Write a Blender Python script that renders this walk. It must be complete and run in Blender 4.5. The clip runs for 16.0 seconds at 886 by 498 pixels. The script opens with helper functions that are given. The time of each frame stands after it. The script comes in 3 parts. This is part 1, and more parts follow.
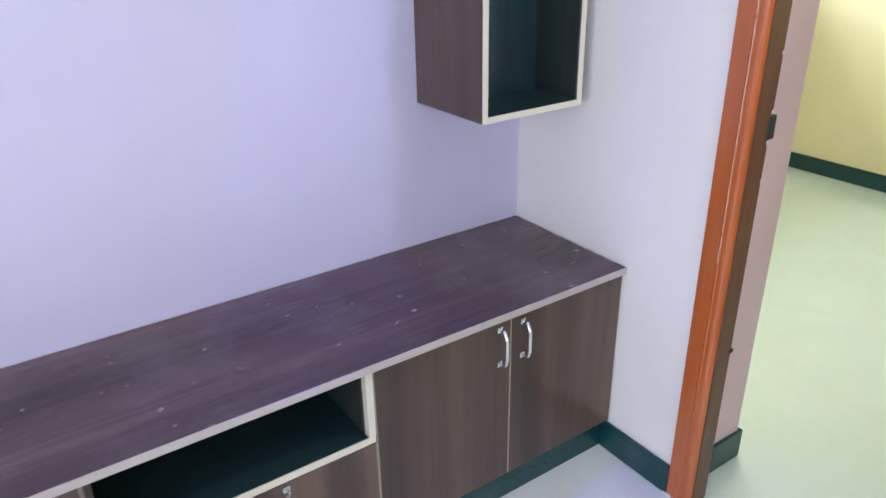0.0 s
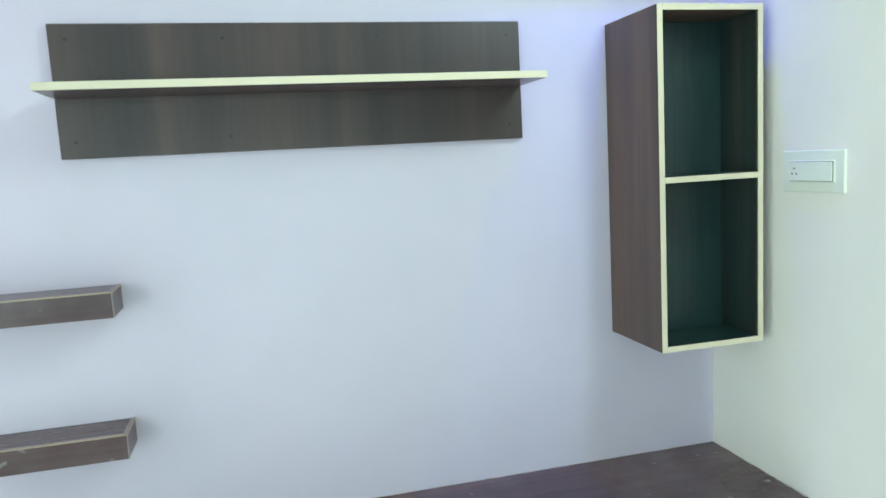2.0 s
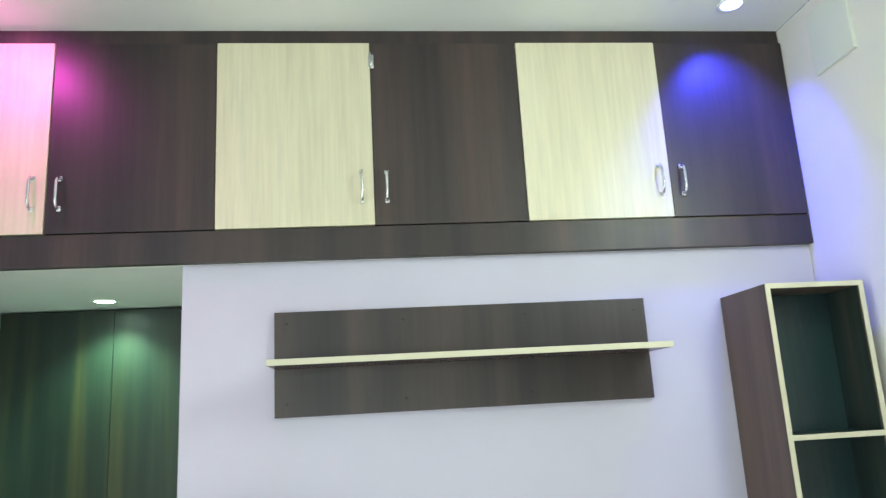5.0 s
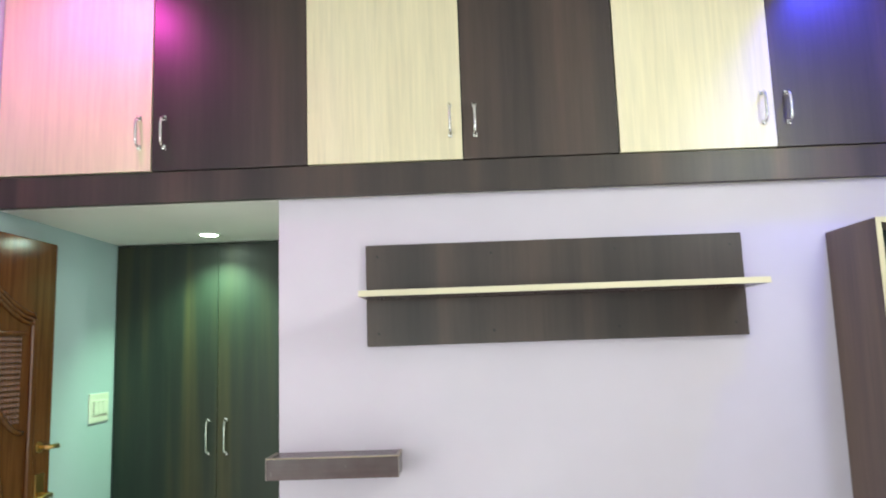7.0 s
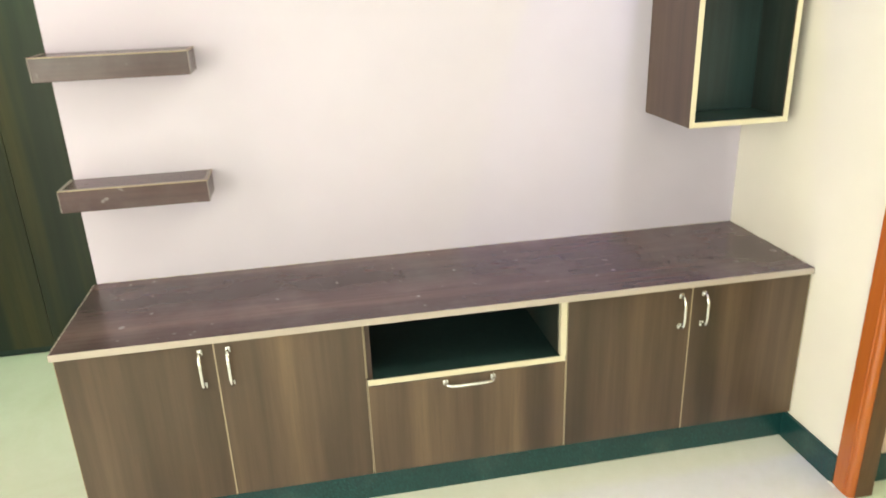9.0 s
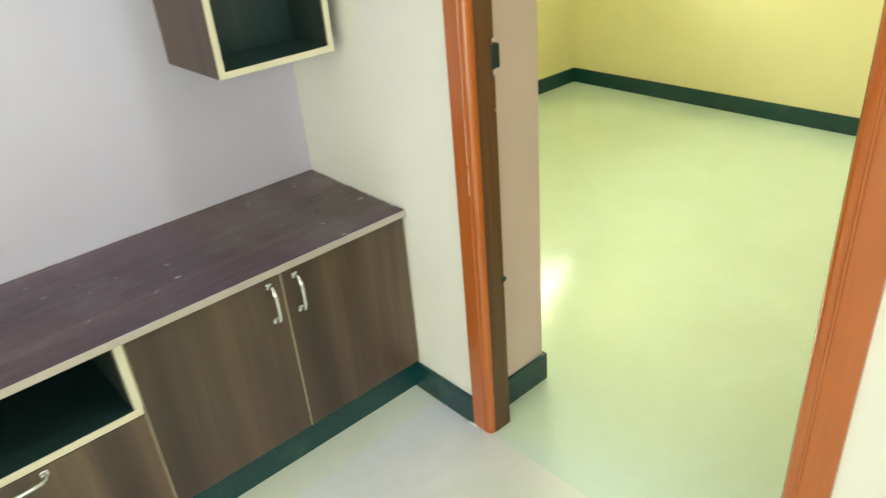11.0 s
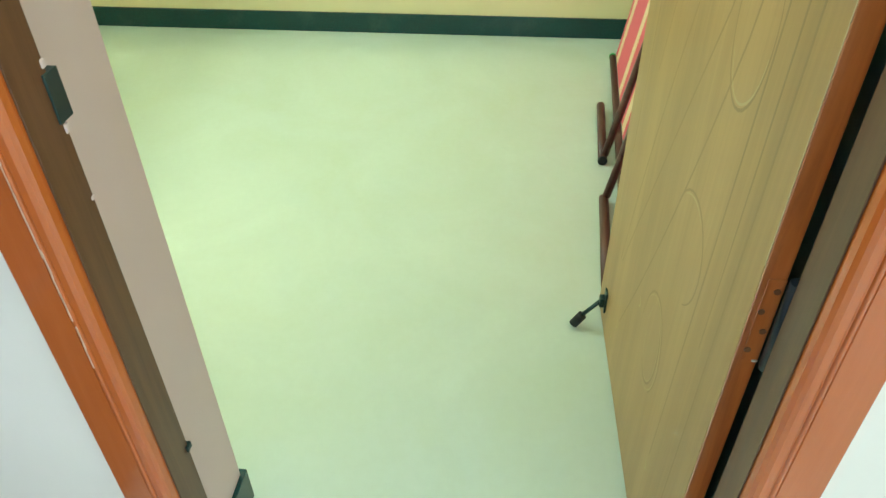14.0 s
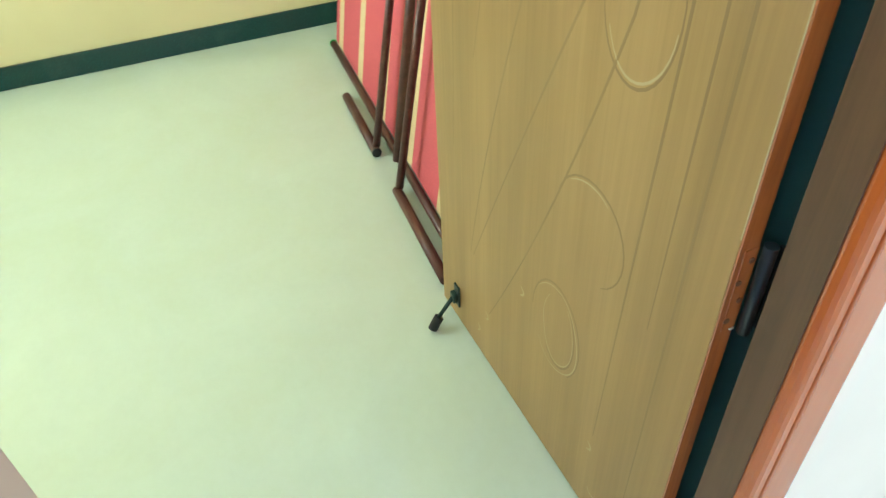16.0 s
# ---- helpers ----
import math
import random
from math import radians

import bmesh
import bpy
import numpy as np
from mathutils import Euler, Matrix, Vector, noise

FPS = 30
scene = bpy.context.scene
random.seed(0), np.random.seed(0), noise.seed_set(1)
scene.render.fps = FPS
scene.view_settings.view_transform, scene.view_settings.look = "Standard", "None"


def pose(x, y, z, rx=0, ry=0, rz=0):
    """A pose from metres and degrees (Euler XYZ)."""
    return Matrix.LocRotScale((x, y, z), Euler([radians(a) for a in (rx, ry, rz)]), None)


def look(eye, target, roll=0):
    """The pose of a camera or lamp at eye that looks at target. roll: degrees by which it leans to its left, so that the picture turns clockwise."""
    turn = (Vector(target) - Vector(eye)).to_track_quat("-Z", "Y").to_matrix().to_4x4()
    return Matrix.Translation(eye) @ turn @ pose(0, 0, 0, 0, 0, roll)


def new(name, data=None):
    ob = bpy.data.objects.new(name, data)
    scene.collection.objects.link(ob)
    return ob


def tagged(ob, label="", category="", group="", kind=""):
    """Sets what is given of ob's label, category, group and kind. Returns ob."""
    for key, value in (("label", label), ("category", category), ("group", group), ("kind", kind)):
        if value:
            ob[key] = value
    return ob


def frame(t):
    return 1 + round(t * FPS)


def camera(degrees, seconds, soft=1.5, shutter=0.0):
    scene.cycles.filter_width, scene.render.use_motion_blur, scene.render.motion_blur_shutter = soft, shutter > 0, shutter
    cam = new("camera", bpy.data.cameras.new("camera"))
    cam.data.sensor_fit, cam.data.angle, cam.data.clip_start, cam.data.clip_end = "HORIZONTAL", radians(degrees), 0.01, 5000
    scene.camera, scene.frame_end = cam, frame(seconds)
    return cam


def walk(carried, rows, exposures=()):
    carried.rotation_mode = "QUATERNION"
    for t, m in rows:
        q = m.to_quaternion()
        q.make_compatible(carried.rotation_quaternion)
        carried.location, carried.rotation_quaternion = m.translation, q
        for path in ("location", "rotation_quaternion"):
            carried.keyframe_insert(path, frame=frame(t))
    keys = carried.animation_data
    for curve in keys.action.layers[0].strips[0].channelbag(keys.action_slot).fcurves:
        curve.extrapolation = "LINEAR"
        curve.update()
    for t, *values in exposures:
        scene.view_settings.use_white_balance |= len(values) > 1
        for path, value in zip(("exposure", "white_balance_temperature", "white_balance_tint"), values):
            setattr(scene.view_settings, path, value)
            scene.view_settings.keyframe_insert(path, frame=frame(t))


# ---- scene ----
cam = camera(63.2, 16.0, soft=1.35, shutter=0.3)
PATH = [
    (0, (-1.368, -1.612, 1.486), (-0.356, -0.109, 0.638), -1.2),
    (0.5, (-1.444, -1.697, 1.473), (-0.562, -0.143, 0.575), -1.7),
    (1, (-1.424, -1.818, 1.516), (-0.726, -0.056, 0.879), -1.4),
    (1.5, (-1.408, -1.942, 1.552), (-0.808, -0.074, 1.166), -1.8),
    (2, (-1.39, -1.999, 1.582), (-0.904, -0.074, 1.339), -3.1),
    (2.5, (-1.392, -2.038, 1.586), (-1.037, -0.076, 1.425), -3.4),
    (3, (-1.415, -2.057, 1.587), (-1.176, -0.08, 1.406), -3.1),
    (3.5, (-1.446, -2.105, 1.623), (-1.137, -0.13, 1.647), -1.4),
    (4, (-1.522, -2.225, 1.621), (-1.175, -0.264, 1.8), -1.8),
    (4.5, (-1.56, -2.321, 1.61), (-1.238, -0.381, 1.976), -2.7),
    (4.7, (-1.556, -2.338, 1.634), (-1.272, -0.407, 2.067), -3.1),
    (6.8, (-1.564, -2.343, 1.628), (-1.674, -0.373, 1.956), -1.9),
    (7, (-1.544, -2.347, 1.624), (-1.591, -0.366, 1.896), -1.9),
    (7.5, (-1.541, -2.342, 1.618), (-1.479, -0.344, 1.65), -0.9),
    (8, (-1.545, -2.322, 1.535), (-1.41, -0.336, 1.337), -1.0),
    (8.5, (-1.521, -2.279, 1.497), (-1.249, -0.358, 1.011), -0.5),
    (9, (-1.448, -2.217, 1.476), (-1.119, -0.378, 0.764), -2.1),
    (9.5, (-1.359, -2.136, 1.474), (-0.893, -0.399, 0.598), -2.9),
    (10, (-1.275, -2.082, 1.469), (-0.598, -0.41, 0.605), -2.5),
    (10.2, (-1.228, -2.067, 1.461), (-0.468, -0.438, 0.586), -3.5),
    (12.3, (-0.817, -1.518, 1.415), (0.604, -0.619, 0.331), -2.0),
    (12.5, (-0.784, -1.508, 1.398), (0.633, -0.629, 0.294), -1.7),
    (13, (-0.685, -1.419, 1.381), (0.784, -0.736, 0.208), -0.5),
    (13.5, (-0.6, -1.28, 1.383), (0.948, -0.893, 0.177), 0.5),
    (14, (-0.547, -1.2, 1.375), (1.008, -1.046, 0.126), -0.7),
    (14.5, (-0.466, -1.149, 1.367), (1.067, -1.049, 0.087), -2.3),
    (15, (-0.353, -1.11, 1.349), (1.132, -1.212, 0.012), -1.6),
    (15.5, (-0.307, -1.07, 1.349), (1.134, -1.433, 0.01), 0.2),
    (16, (-0.326, -0.972, 1.376), (1.077, -1.534, 0.065), -2.7),
]
EXPOSURES = [(0.0, -0.2, 5650, 17), (1.0, -0.17, 5700, 13), (1.5, -0.17, 5520, -6), (2.0, -0.14, 5900, -18), (2.5, -0.17, 6200, -25), (3.0, -0.15, 6500, -23),
             (4.0, -0.12, 6350, -16), (4.5, -0.28, 6350, -14), (6.8, -0.17, 6800, 0), (7.5, -0.05, 7250, -2), (8.5, 0.26, 8350, 0), (9.5, 0.36, 8700, -10), (10.2, 0.18, 8600, -14),
             (12.3, -0.10, 6200, -7), (13.0, -0.07, 6250, -4), (14.0, -0.10, 6050, -13), (15.0, 0.02, 5950, -4), (16.0, 0.03, 5950, -3)]
walk(cam, [(t, look(eye, target, roll)) for t, eye, target, roll in PATH],
     EXPOSURES)

# ---- light: daylight through the openings, small lamps in the ceilings ----
world = bpy.data.worlds.new("sky")
scene.world = world
world.use_nodes = True
sky = world.node_tree.nodes.new("ShaderNodeTexSky")
sky.sky_type, sky.sun_disc = "NISHITA", False
sky.sun_elevation, sky.sun_rotation = radians(48), radians(200)
back = world.node_tree.nodes["Background"]
back.inputs["Strength"].default_value = 0.1
world.node_tree.links.new(sky.outputs["Color"], back.inputs["Color"])

sun = new("sun", bpy.data.lights.new("sun", "SUN"))
sun.data.energy, sun.data.angle, sun.data.color = 2.5, radians(0.6), (1.0, 0.95, 0.88)
sun.matrix_world = look((3, -8, 9), (1.0, -3.0, 0))


def area(name, eye, target, w, h, watts, color):
    data = bpy.data.lights.new(name, "AREA")
    data.shape, data.size, data.size_y, data.energy, data.color = "RECTANGLE", w, h, watts, color
    ob = new(name, data)
    ob.matrix_world = look(eye, target)
    return ob


def spot(name, eye, target, watts, color, angle=100, blend=0.6, size=0.03):
    data = bpy.data.lights.new(name, "SPOT")
    data.energy, data.color, data.spot_size, data.spot_blend, data.shadow_soft_size = watts, color, radians(angle), blend, size
    ob = new(name, data)
    ob.matrix_world = look(eye, target)
    return ob


area("daylight_hall_window", (-1.5, -4.93, 1.6), (-1.5, 0, 1.3), 2.2, 1.5, 41, (0.93, 0.94, 1.0))
# added fill lamp in an assumed left opening, to brighten the right wall
area("added_side_fill", (-3.12, -3.0, 1.5), (0, -1.0, 1.0), 1.3, 1.2, 29, (0.95, 0.96, 1.0))
area("daylight_entrance", (-3.16, -1.165, 1.03), (0, -1.165, 1.03), 0.9, 2.04, 26, (1.0, 0.975, 0.95))
area("daylight_bedroom_window", (1.95, 1.3, 1.6), (1.6, -1.4, 3.3), 1.2, 1.1, 84, (0.96, 1.0, 0.94))
area("tube_light_glow", (-0.075, -1.25, 2.49), (-1.2, -1.0, 1.75), 0.04, 0.6, 23, (0.96, 1.0, 0.95))
spot("pink_spot", (-2.68, -0.34, 2.925), (-2.8, 0.1, 2.3), 21, (1.0, 0.07, 0.72), 155, 1.0)
spot("blue_spot", (-0.27, -0.2, 2.925), (-0.25, 0.0, 2.4), 100, (0.05, 0.05, 1.0), 96, 1.0)
spot("recess_spot", (-2.6, 0.655, 2.108), (-2.6, 0.82, 1.2), 54, (0.60, 1.0, 0.66), 116, 0.9)

# ---- materials ----


def mat(name, color=(0.8, 0.8, 0.8), rough=0.5, metal=0.0, emit=None, power=0.0):
    m = bpy.data.materials.new(name)
    m.use_nodes = True
    b = m.node_tree.nodes["Principled BSDF"]
    b.inputs["Base Color"].default_value = (*color, 1)
    b.inputs["Roughness"].default_value = rough
    b.inputs["Metallic"].default_value = metal
    if emit:
        b.inputs["Emission Color"].default_value = (*emit, 1)
        b.inputs["Emission Strength"].default_value = power
    return m


def node(m, kind, **values):
    n = m.node_tree.nodes.new(kind)
    for key, v in values.items():
        n.inputs[key.replace("_", " ")].default_value = v
    return n


def link(m, a, b):
    m.node_tree.links.new(a, b)


def coords(m, scale, spread=0.0):
    """Object coordinates, stretched, and shifted from object to object."""
    tc = node(m, "ShaderNodeTexCoord")
    mp = node(m, "ShaderNodeMapping")
    mp.inputs["Scale"].default_value = scale
    link(m, tc.outputs["Object"], mp.inputs["Vector"])
    if spread:
        info = node(m, "ShaderNodeObjectInfo")
        mul = node(m, "ShaderNodeMath")
        mul.operation = "MULTIPLY"
        mul.inputs[1].default_value = spread
        link(m, info.outputs["Random"], mul.inputs[0])
        comb = node(m, "ShaderNodeCombineXYZ")
        for i in range(3):
            link(m, mul.outputs[0], comb.inputs[i])
        link(m, comb.outputs[0], mp.inputs["Location"])
    return mp.outputs["Vector"]


def ramp(m, fac, stops):
    r = node(m, "ShaderNodeValToRGB")
    e = r.color_ramp.elements
    e[0].position, e[0].color = stops[0][0], (*stops[0][1], 1)
    e[1].position, e[1].color = stops[-1][0], (*stops[-1][1], 1)
    for p, c in stops[1:-1]:
        k = e.new(p)
        k.color = (*c, 1)
    link(m, fac, r.inputs["Fac"])
    return r.outputs["Color"]


def mixed(m, a, b, fac, kind="MIX"):
    n = m.node_tree.nodes.new("ShaderNodeMix")
    n.data_type, n.blend_type = "RGBA", kind
    for sock, v in ((n.inputs["Factor"], fac), (n.inputs["A"], a), (n.inputs["B"], b)):
        if isinstance(v, (int, float)):
            sock.default_value = v
        elif isinstance(v, tuple):
            sock.default_value = (*v, 1)
        else:
            link(m, v, sock)
    return n.outputs["Result"]


def bump(m, height, strength, distance=0.002):
    n = node(m, "ShaderNodeBump", Strength=strength, Distance=distance)
    link(m, height, n.inputs["Height"])
    link(m, n.outputs["Normal"], m.node_tree.nodes["Principled BSDF"].inputs["Normal"])


def noise_tex(m, vec, scale, detail=4.0, rough=0.55, distort=0.0):
    n = node(m, "ShaderNodeTexNoise", Scale=scale, Detail=detail, Roughness=rough, Distortion=distort)
    link(m, vec, n.inputs["Vector"])
    return n.outputs["Fac"]


def base(m, color):
    link(m, color, m.node_tree.nodes["Principled BSDF"].inputs["Base Color"])


def laminate(name, dark, mid, light, axis, rough=0.38, broad=7.0, low=0.66, dust=0.0):
    """Printed wood laminate whose grain runs along one axis."""
    m = mat(name, mid, rough)
    s = [1.0, 1.0, 1.0]
    s[axis] = 0.045
    v = coords(m, s, 7.0)
    wide = noise_tex(m, v, broad, 2.0, 0.5, 0.3)
    fine = noise_tex(m, v, 70.0, 5.0, 0.65, 0.2)
    tone = ramp(m, wide, [(0.3, dark), (0.5, mid), (0.72, light)])
    grain = ramp(m, fine, [(0.3, (low,) * 3), (0.64, (1.12, 1.1, 1.08))])
    col = mixed(m, tone, grain, 1.0, "MULTIPLY")
    if dust:
        flat = coords(m, (1, 1, 1), 3.0)
        col = mixed(m, col, (0.34, 0.32, 0.34), ramp(m, noise_tex(m, flat, 26.0, 2.0, 0.4), [(0.70, (0, 0, 0)), (0.76, (dust, dust, dust))]))
        col = mixed(m, col, (0.30, 0.28, 0.30), ramp(m, noise_tex(m, flat, 3.5, 5.0, 0.65), [(0.45, (0, 0, 0)), (0.75, (dust * 0.35,) * 3)]))
    base(m, col)
    bump(m, fine, 0.12, 0.0006)
    return m


def paint(name, color, rough=0.6, mottle=0.05, bumpy=0.25):
    """Rolled wall paint with a faint roller texture, scuffs and tone patches."""
    m = mat(name, color, rough)
    v = coords(m, (1, 1, 1))
    big = noise_tex(m, v, 1.3, 4.0, 0.6)
    fine = noise_tex(m, v, 260.0, 3.0, 0.6)
    lo = tuple(c * (1 - mottle) for c in color)
    hi = tuple(min(1.0, c * (1 + mottle * 0.5)) for c in color)
    base(m, ramp(m, big, [(0.35, lo), (0.65, hi)]))
    bump(m, fine, bumpy, 0.0008)
    return m


def tile_floor(name, color, warm):
    """Polished vitrified floor with cloudy veining and smears."""
    m = mat(name, color, 0.16)
    v = coords(m, (1, 1, 1))
    cloud = noise_tex(m, v, 2.2, 5.0, 0.6, 0.8)
    speck = noise_tex(m, v, 38.0, 5.0, 0.7)
    c = ramp(m, cloud, [(0.3, warm), (0.55, color), (0.75, tuple(min(1, k * 1.05) for k in color))])
    base(m, mixed(m, c, ramp(m, speck, [(0.35, (0.975, 0.975, 0.97)), (0.65, (1, 1, 1))]), 1.0, "MULTIPLY"))
    link(m, ramp(m, noise_tex(m, v, 3.0, 4.0), [(0.2, (0.13,) * 3), (0.8, (0.19,) * 3)]),
         m.node_tree.nodes["Principled BSDF"].inputs["Roughness"])
    return m


def stained(name, dark, mid, light, axis, rough=0.28, relief=0.2):
    m = mat(name, mid, rough)
    s = [1.0, 1.0, 1.0]
    s[axis] = 0.06
    v = coords(m, s, 5.0)
    g = noise_tex(m, v, 45.0, 6.0, 0.65, 0.6)
    w = noise_tex(m, v, 8.0, 3.0, 0.5, 0.4)
    base(m, mixed(m, ramp(m, g, [(0.3, dark), (0.5, mid), (0.75, light)]), ramp(m, w, [(0.3, (0.88, 0.86, 0.85)), (0.7, (1.05, 1.05, 1.05))]), 1.0, "MULTIPLY"))
    bump(m, g, relief, 0.001 + 0.004 * max(0.0, relief - 0.2))
    return m


def veneer(name):
    """Pale tan door veneer with soft upright streaks."""
    m = mat(name, (0.40, 0.29, 0.13), 0.4)
    streak = noise_tex(m, coords(m, (1.0, 1.0, 0.05)), 9.0, 4.0, 0.6, 0.5)
    fine = noise_tex(m, coords(m, (1, 1, 0.02)), 120.0, 5.0, 0.65)
    patch = noise_tex(m, coords(m, (1, 1, 0.5)), 2.5, 3.0)
    c = ramp(m, streak, [(0.28, (0.275, 0.173, 0.063)), (0.5, (0.345, 0.218, 0.082)), (0.75, (0.40, 0.26, 0.104))])
    c = mixed(m, c, ramp(m, fine, [(0.3, (0.9, 0.89, 0.86)), (0.65, (1.03, 1.02, 1.0))]), 1.0, "MULTIPLY")
    base(m, mixed(m, c, ramp(m, patch, [(0.3, (0.93, 0.92, 0.9)), (0.7, (1.04, 1.04, 1.04))]), 1.0, "MULTIPLY"))
    bump(m, fine, 0.12, 0.0006)
    return m


def varnish(name):
    """Thick runny varnish over dark teak: brown wood under a wet, rippled clear coat."""
    m = mat(name, (0.3, 0.1, 0.03), 0.35)
    grain = noise_tex(m, coords(m, (1, 1, 0.06)), 45.0, 6.0, 0.65, 0.6)
    base(m, ramp(m, grain, [(0.3, (0.26, 0.075, 0.018)), (0.5, (0.40, 0.12, 0.026)), (0.75, (0.50, 0.17, 0.045))]))
    drip = noise_tex(m, coords(m, (1.0, 1.0, 0.2)), 125.0, 2.0, 0.5, 0.6)
    b = m.node_tree.nodes["Principled BSDF"]
    b.inputs["Coat Weight"].default_value = 1.0
    b.inputs["Coat Roughness"].default_value = 0.03
    b.inputs["Coat IOR"].default_value = 1.9
    rip = node(m, "ShaderNodeBump", Strength=1.0, Distance=0.0007)
    link(m, drip, rip.inputs["Height"])
    link(m, rip.outputs["Normal"], b.inputs["Coat Normal"])
    return m


def granite(name, color):
    m = mat(name, color, 0.22)
    v = coords(m, (1, 1, 1))
    sp = noise_tex(m, v, 160.0, 4.0, 0.7)
    st = noise_tex(m, v, 6.0, 4.0, 0.6)
    c = ramp(m, sp, [(0.35, tuple(k * 0.6 for k in color)), (0.6, color), (0.8, tuple(k * 2.2 for k in color))])
    base(m, mixed(m, c, (0.10, 0.17, 0.15), ramp(m, st, [(0.55, (0, 0, 0)), (0.8, (0.22, 0.22, 0.22))])))
    return m


WALNUT_V = laminate("walnut_laminate_upright", (0.045, 0.028, 0.022), (0.082, 0.051, 0.041), (0.14, 0.088, 0.066), 2, low=0.82)
DOOR_V = laminate("walnut_laminate_doors", (0.042, 0.028, 0.019), (0.080, 0.053, 0.037), (0.152, 0.101, 0.064), 2, broad=8.0, low=0.85, rough=0.32)
WALNUT_H = laminate("walnut_laminate_lengthwise", (0.046, 0.028, 0.034), (0.072, 0.043, 0.048), (0.11, 0.066, 0.070), 0, rough=0.26, dust=0.5, low=0.8)
WENGE_V = laminate("dark_wenge_laminate", (0.021, 0.016, 0.018), (0.039, 0.028, 0.028), (0.072, 0.047, 0.041), 2, rough=0.42, low=0.84)
WARDROBE = laminate("wardrobe_laminate", (0.006, 0.014, 0.012), (0.012, 0.021, 0.015), (0.050, 0.044, 0.018), 2, broad=10.0, rough=0.46, low=0.82)
CREAM_V = laminate("cream_laminate", (0.59, 0.54, 0.40), (0.63, 0.58, 0.43), (0.66, 0.61, 0.47), 2, low=0.96)
# teal shade of the cabinet interiors is put into these two board colours
LINER = laminate("shade_tinted_lining", (0.016, 0.034, 0.034), (0.026, 0.037, 0.034), (0.048, 0.046, 0.038), 2, rough=0.3)
INNER = laminate("shade_tinted_inner_board", (0.012, 0.03, 0.032), (0.014, 0.034, 0.036), (0.018, 0.04, 0.041), 2, rough=0.3)
BAND = paint("cream_edge_band", (0.62, 0.57, 0.44), 0.45, 0.08, 0.1)
BAND_TOP = paint("dull_mauve_edge_band", (0.42, 0.37, 0.33), 0.45, 0.08, 0.1)
BAND_DIM = paint("dull_tan_edge_band", (0.34, 0.28, 0.20), 0.5, 0.1, 0.1)
BAND_GREY = paint("greyish_worn_edge", (0.26, 0.22, 0.22), 0.5, 0.12, 0.1)
WALL = paint("white_wall_paint", (0.86, 0.82, 0.765))
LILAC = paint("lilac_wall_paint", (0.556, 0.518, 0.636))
WALL_LEFT = paint("pale_blue_wall_paint", (0.47, 0.61, 0.68))
YELLOW = paint("yellow_wall_paint", (0.80, 0.73, 0.45))
REVEAL = paint("beige_reveal_paint", (0.64, 0.51, 0.48))
CEIL = paint("white_ceiling_paint", (0.82, 0.82, 0.80))
FLOOR_H = tile_floor("hall_floor_tile", (0.68, 0.69, 0.66), (0.62, 0.64, 0.58))
FLOOR_B = tile_floor("bedroom_floor_tile", (0.575, 0.68, 0.622), (0.555, 0.655, 0.565))
SKIRT = granite("dark_green_granite", (0.007, 0.056, 0.060))
POST = stained("orange_stained_teak", (0.42, 0.10, 0.019), (0.46, 0.116, 0.023), (0.50, 0.135, 0.029), 2, 0.2, 0.06)
POST.node_tree.nodes["Principled BSDF"].inputs["Coat Weight"].default_value = 0.6
POST.node_tree.nodes["Principled BSDF"].inputs["Coat Roughness"].default_value = 0.12
# darker copy of the post stain, with the inner faces' shade in the colour
POST_DARK = stained("shaded_brown_stain", (0.075, 0.034, 0.016), (0.11, 0.050, 0.023), (0.145, 0.068, 0.030), 2, 0.35)
# pale colour of the highlight painted on the jamb's bead
BEAD_GLINT = paint("painted_bead_highlight", (0.72, 0.47, 0.33), 0.35, 0.15, 0.1)
HINGE_STEEL = mat("painted_hinge_steel", (0.035, 0.055, 0.07), 0.32, 0.5)
LIPPING = varnish("varnished_lipping")
CARVED = stained("carved_teak", (0.075, 0.028, 0.009), (0.125, 0.050, 0.015), (0.175, 0.075, 0.024), 2, 0.17)
VENEER = veneer("tan_door_veneer")
CHROME = mat("brushed_chrome", (0.75, 0.76, 0.76), 0.18, 1.0)
BRASS = mat("aged_brass", (0.62, 0.43, 0.16), 0.28, 1.0)
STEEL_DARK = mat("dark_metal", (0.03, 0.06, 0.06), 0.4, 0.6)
PLASTIC = paint("white_switch_plastic", (0.80, 0.82, 0.74), 0.35, 0.03, 0.05)
TUBE = stained("maroon_tube_enamel", (0.05, 0.018, 0.014), (0.09, 0.032, 0.026), (0.14, 0.055, 0.045), 0, 0.35)
# shade of the narrow hinge gap, painted as a dark teal colour
GAP = paint("painted_gap_shade", (0.035, 0.125, 0.13), 0.4, 0.25)
RUBBER = mat("black_rubber", (0.012, 0.014, 0.014), 0.6)
CHALK = paint("chalky_scuff", (0.47, 0.38, 0.22), 0.8)
GRAIN = paint("dark_grain", (0.264, 0.170, 0.066), 0.45, 0.2)
GLASS = mat("window_glass", (1, 1, 1), 0.02)
GLASS.node_tree.nodes["Principled BSDF"].inputs["Transmission Weight"].default_value = 1.0
WHITE_FRAME = mat("white_window_frame", (0.75, 0.76, 0.76), 0.4)
GROUND = paint("concrete_ground", (0.35, 0.34, 0.32), 0.85, 0.15)
GREY_GAP = mat("grey_gap", (0.16, 0.17, 0.16), 0.6)
GREEN = mat("green_cap", (0.05, 0.4, 0.12), 0.4)


def lens(name, color, power):
    return mat(name, (0.9, 0.9, 0.9), 0.3, 0.0, color, power)


# ---- building helpers ----


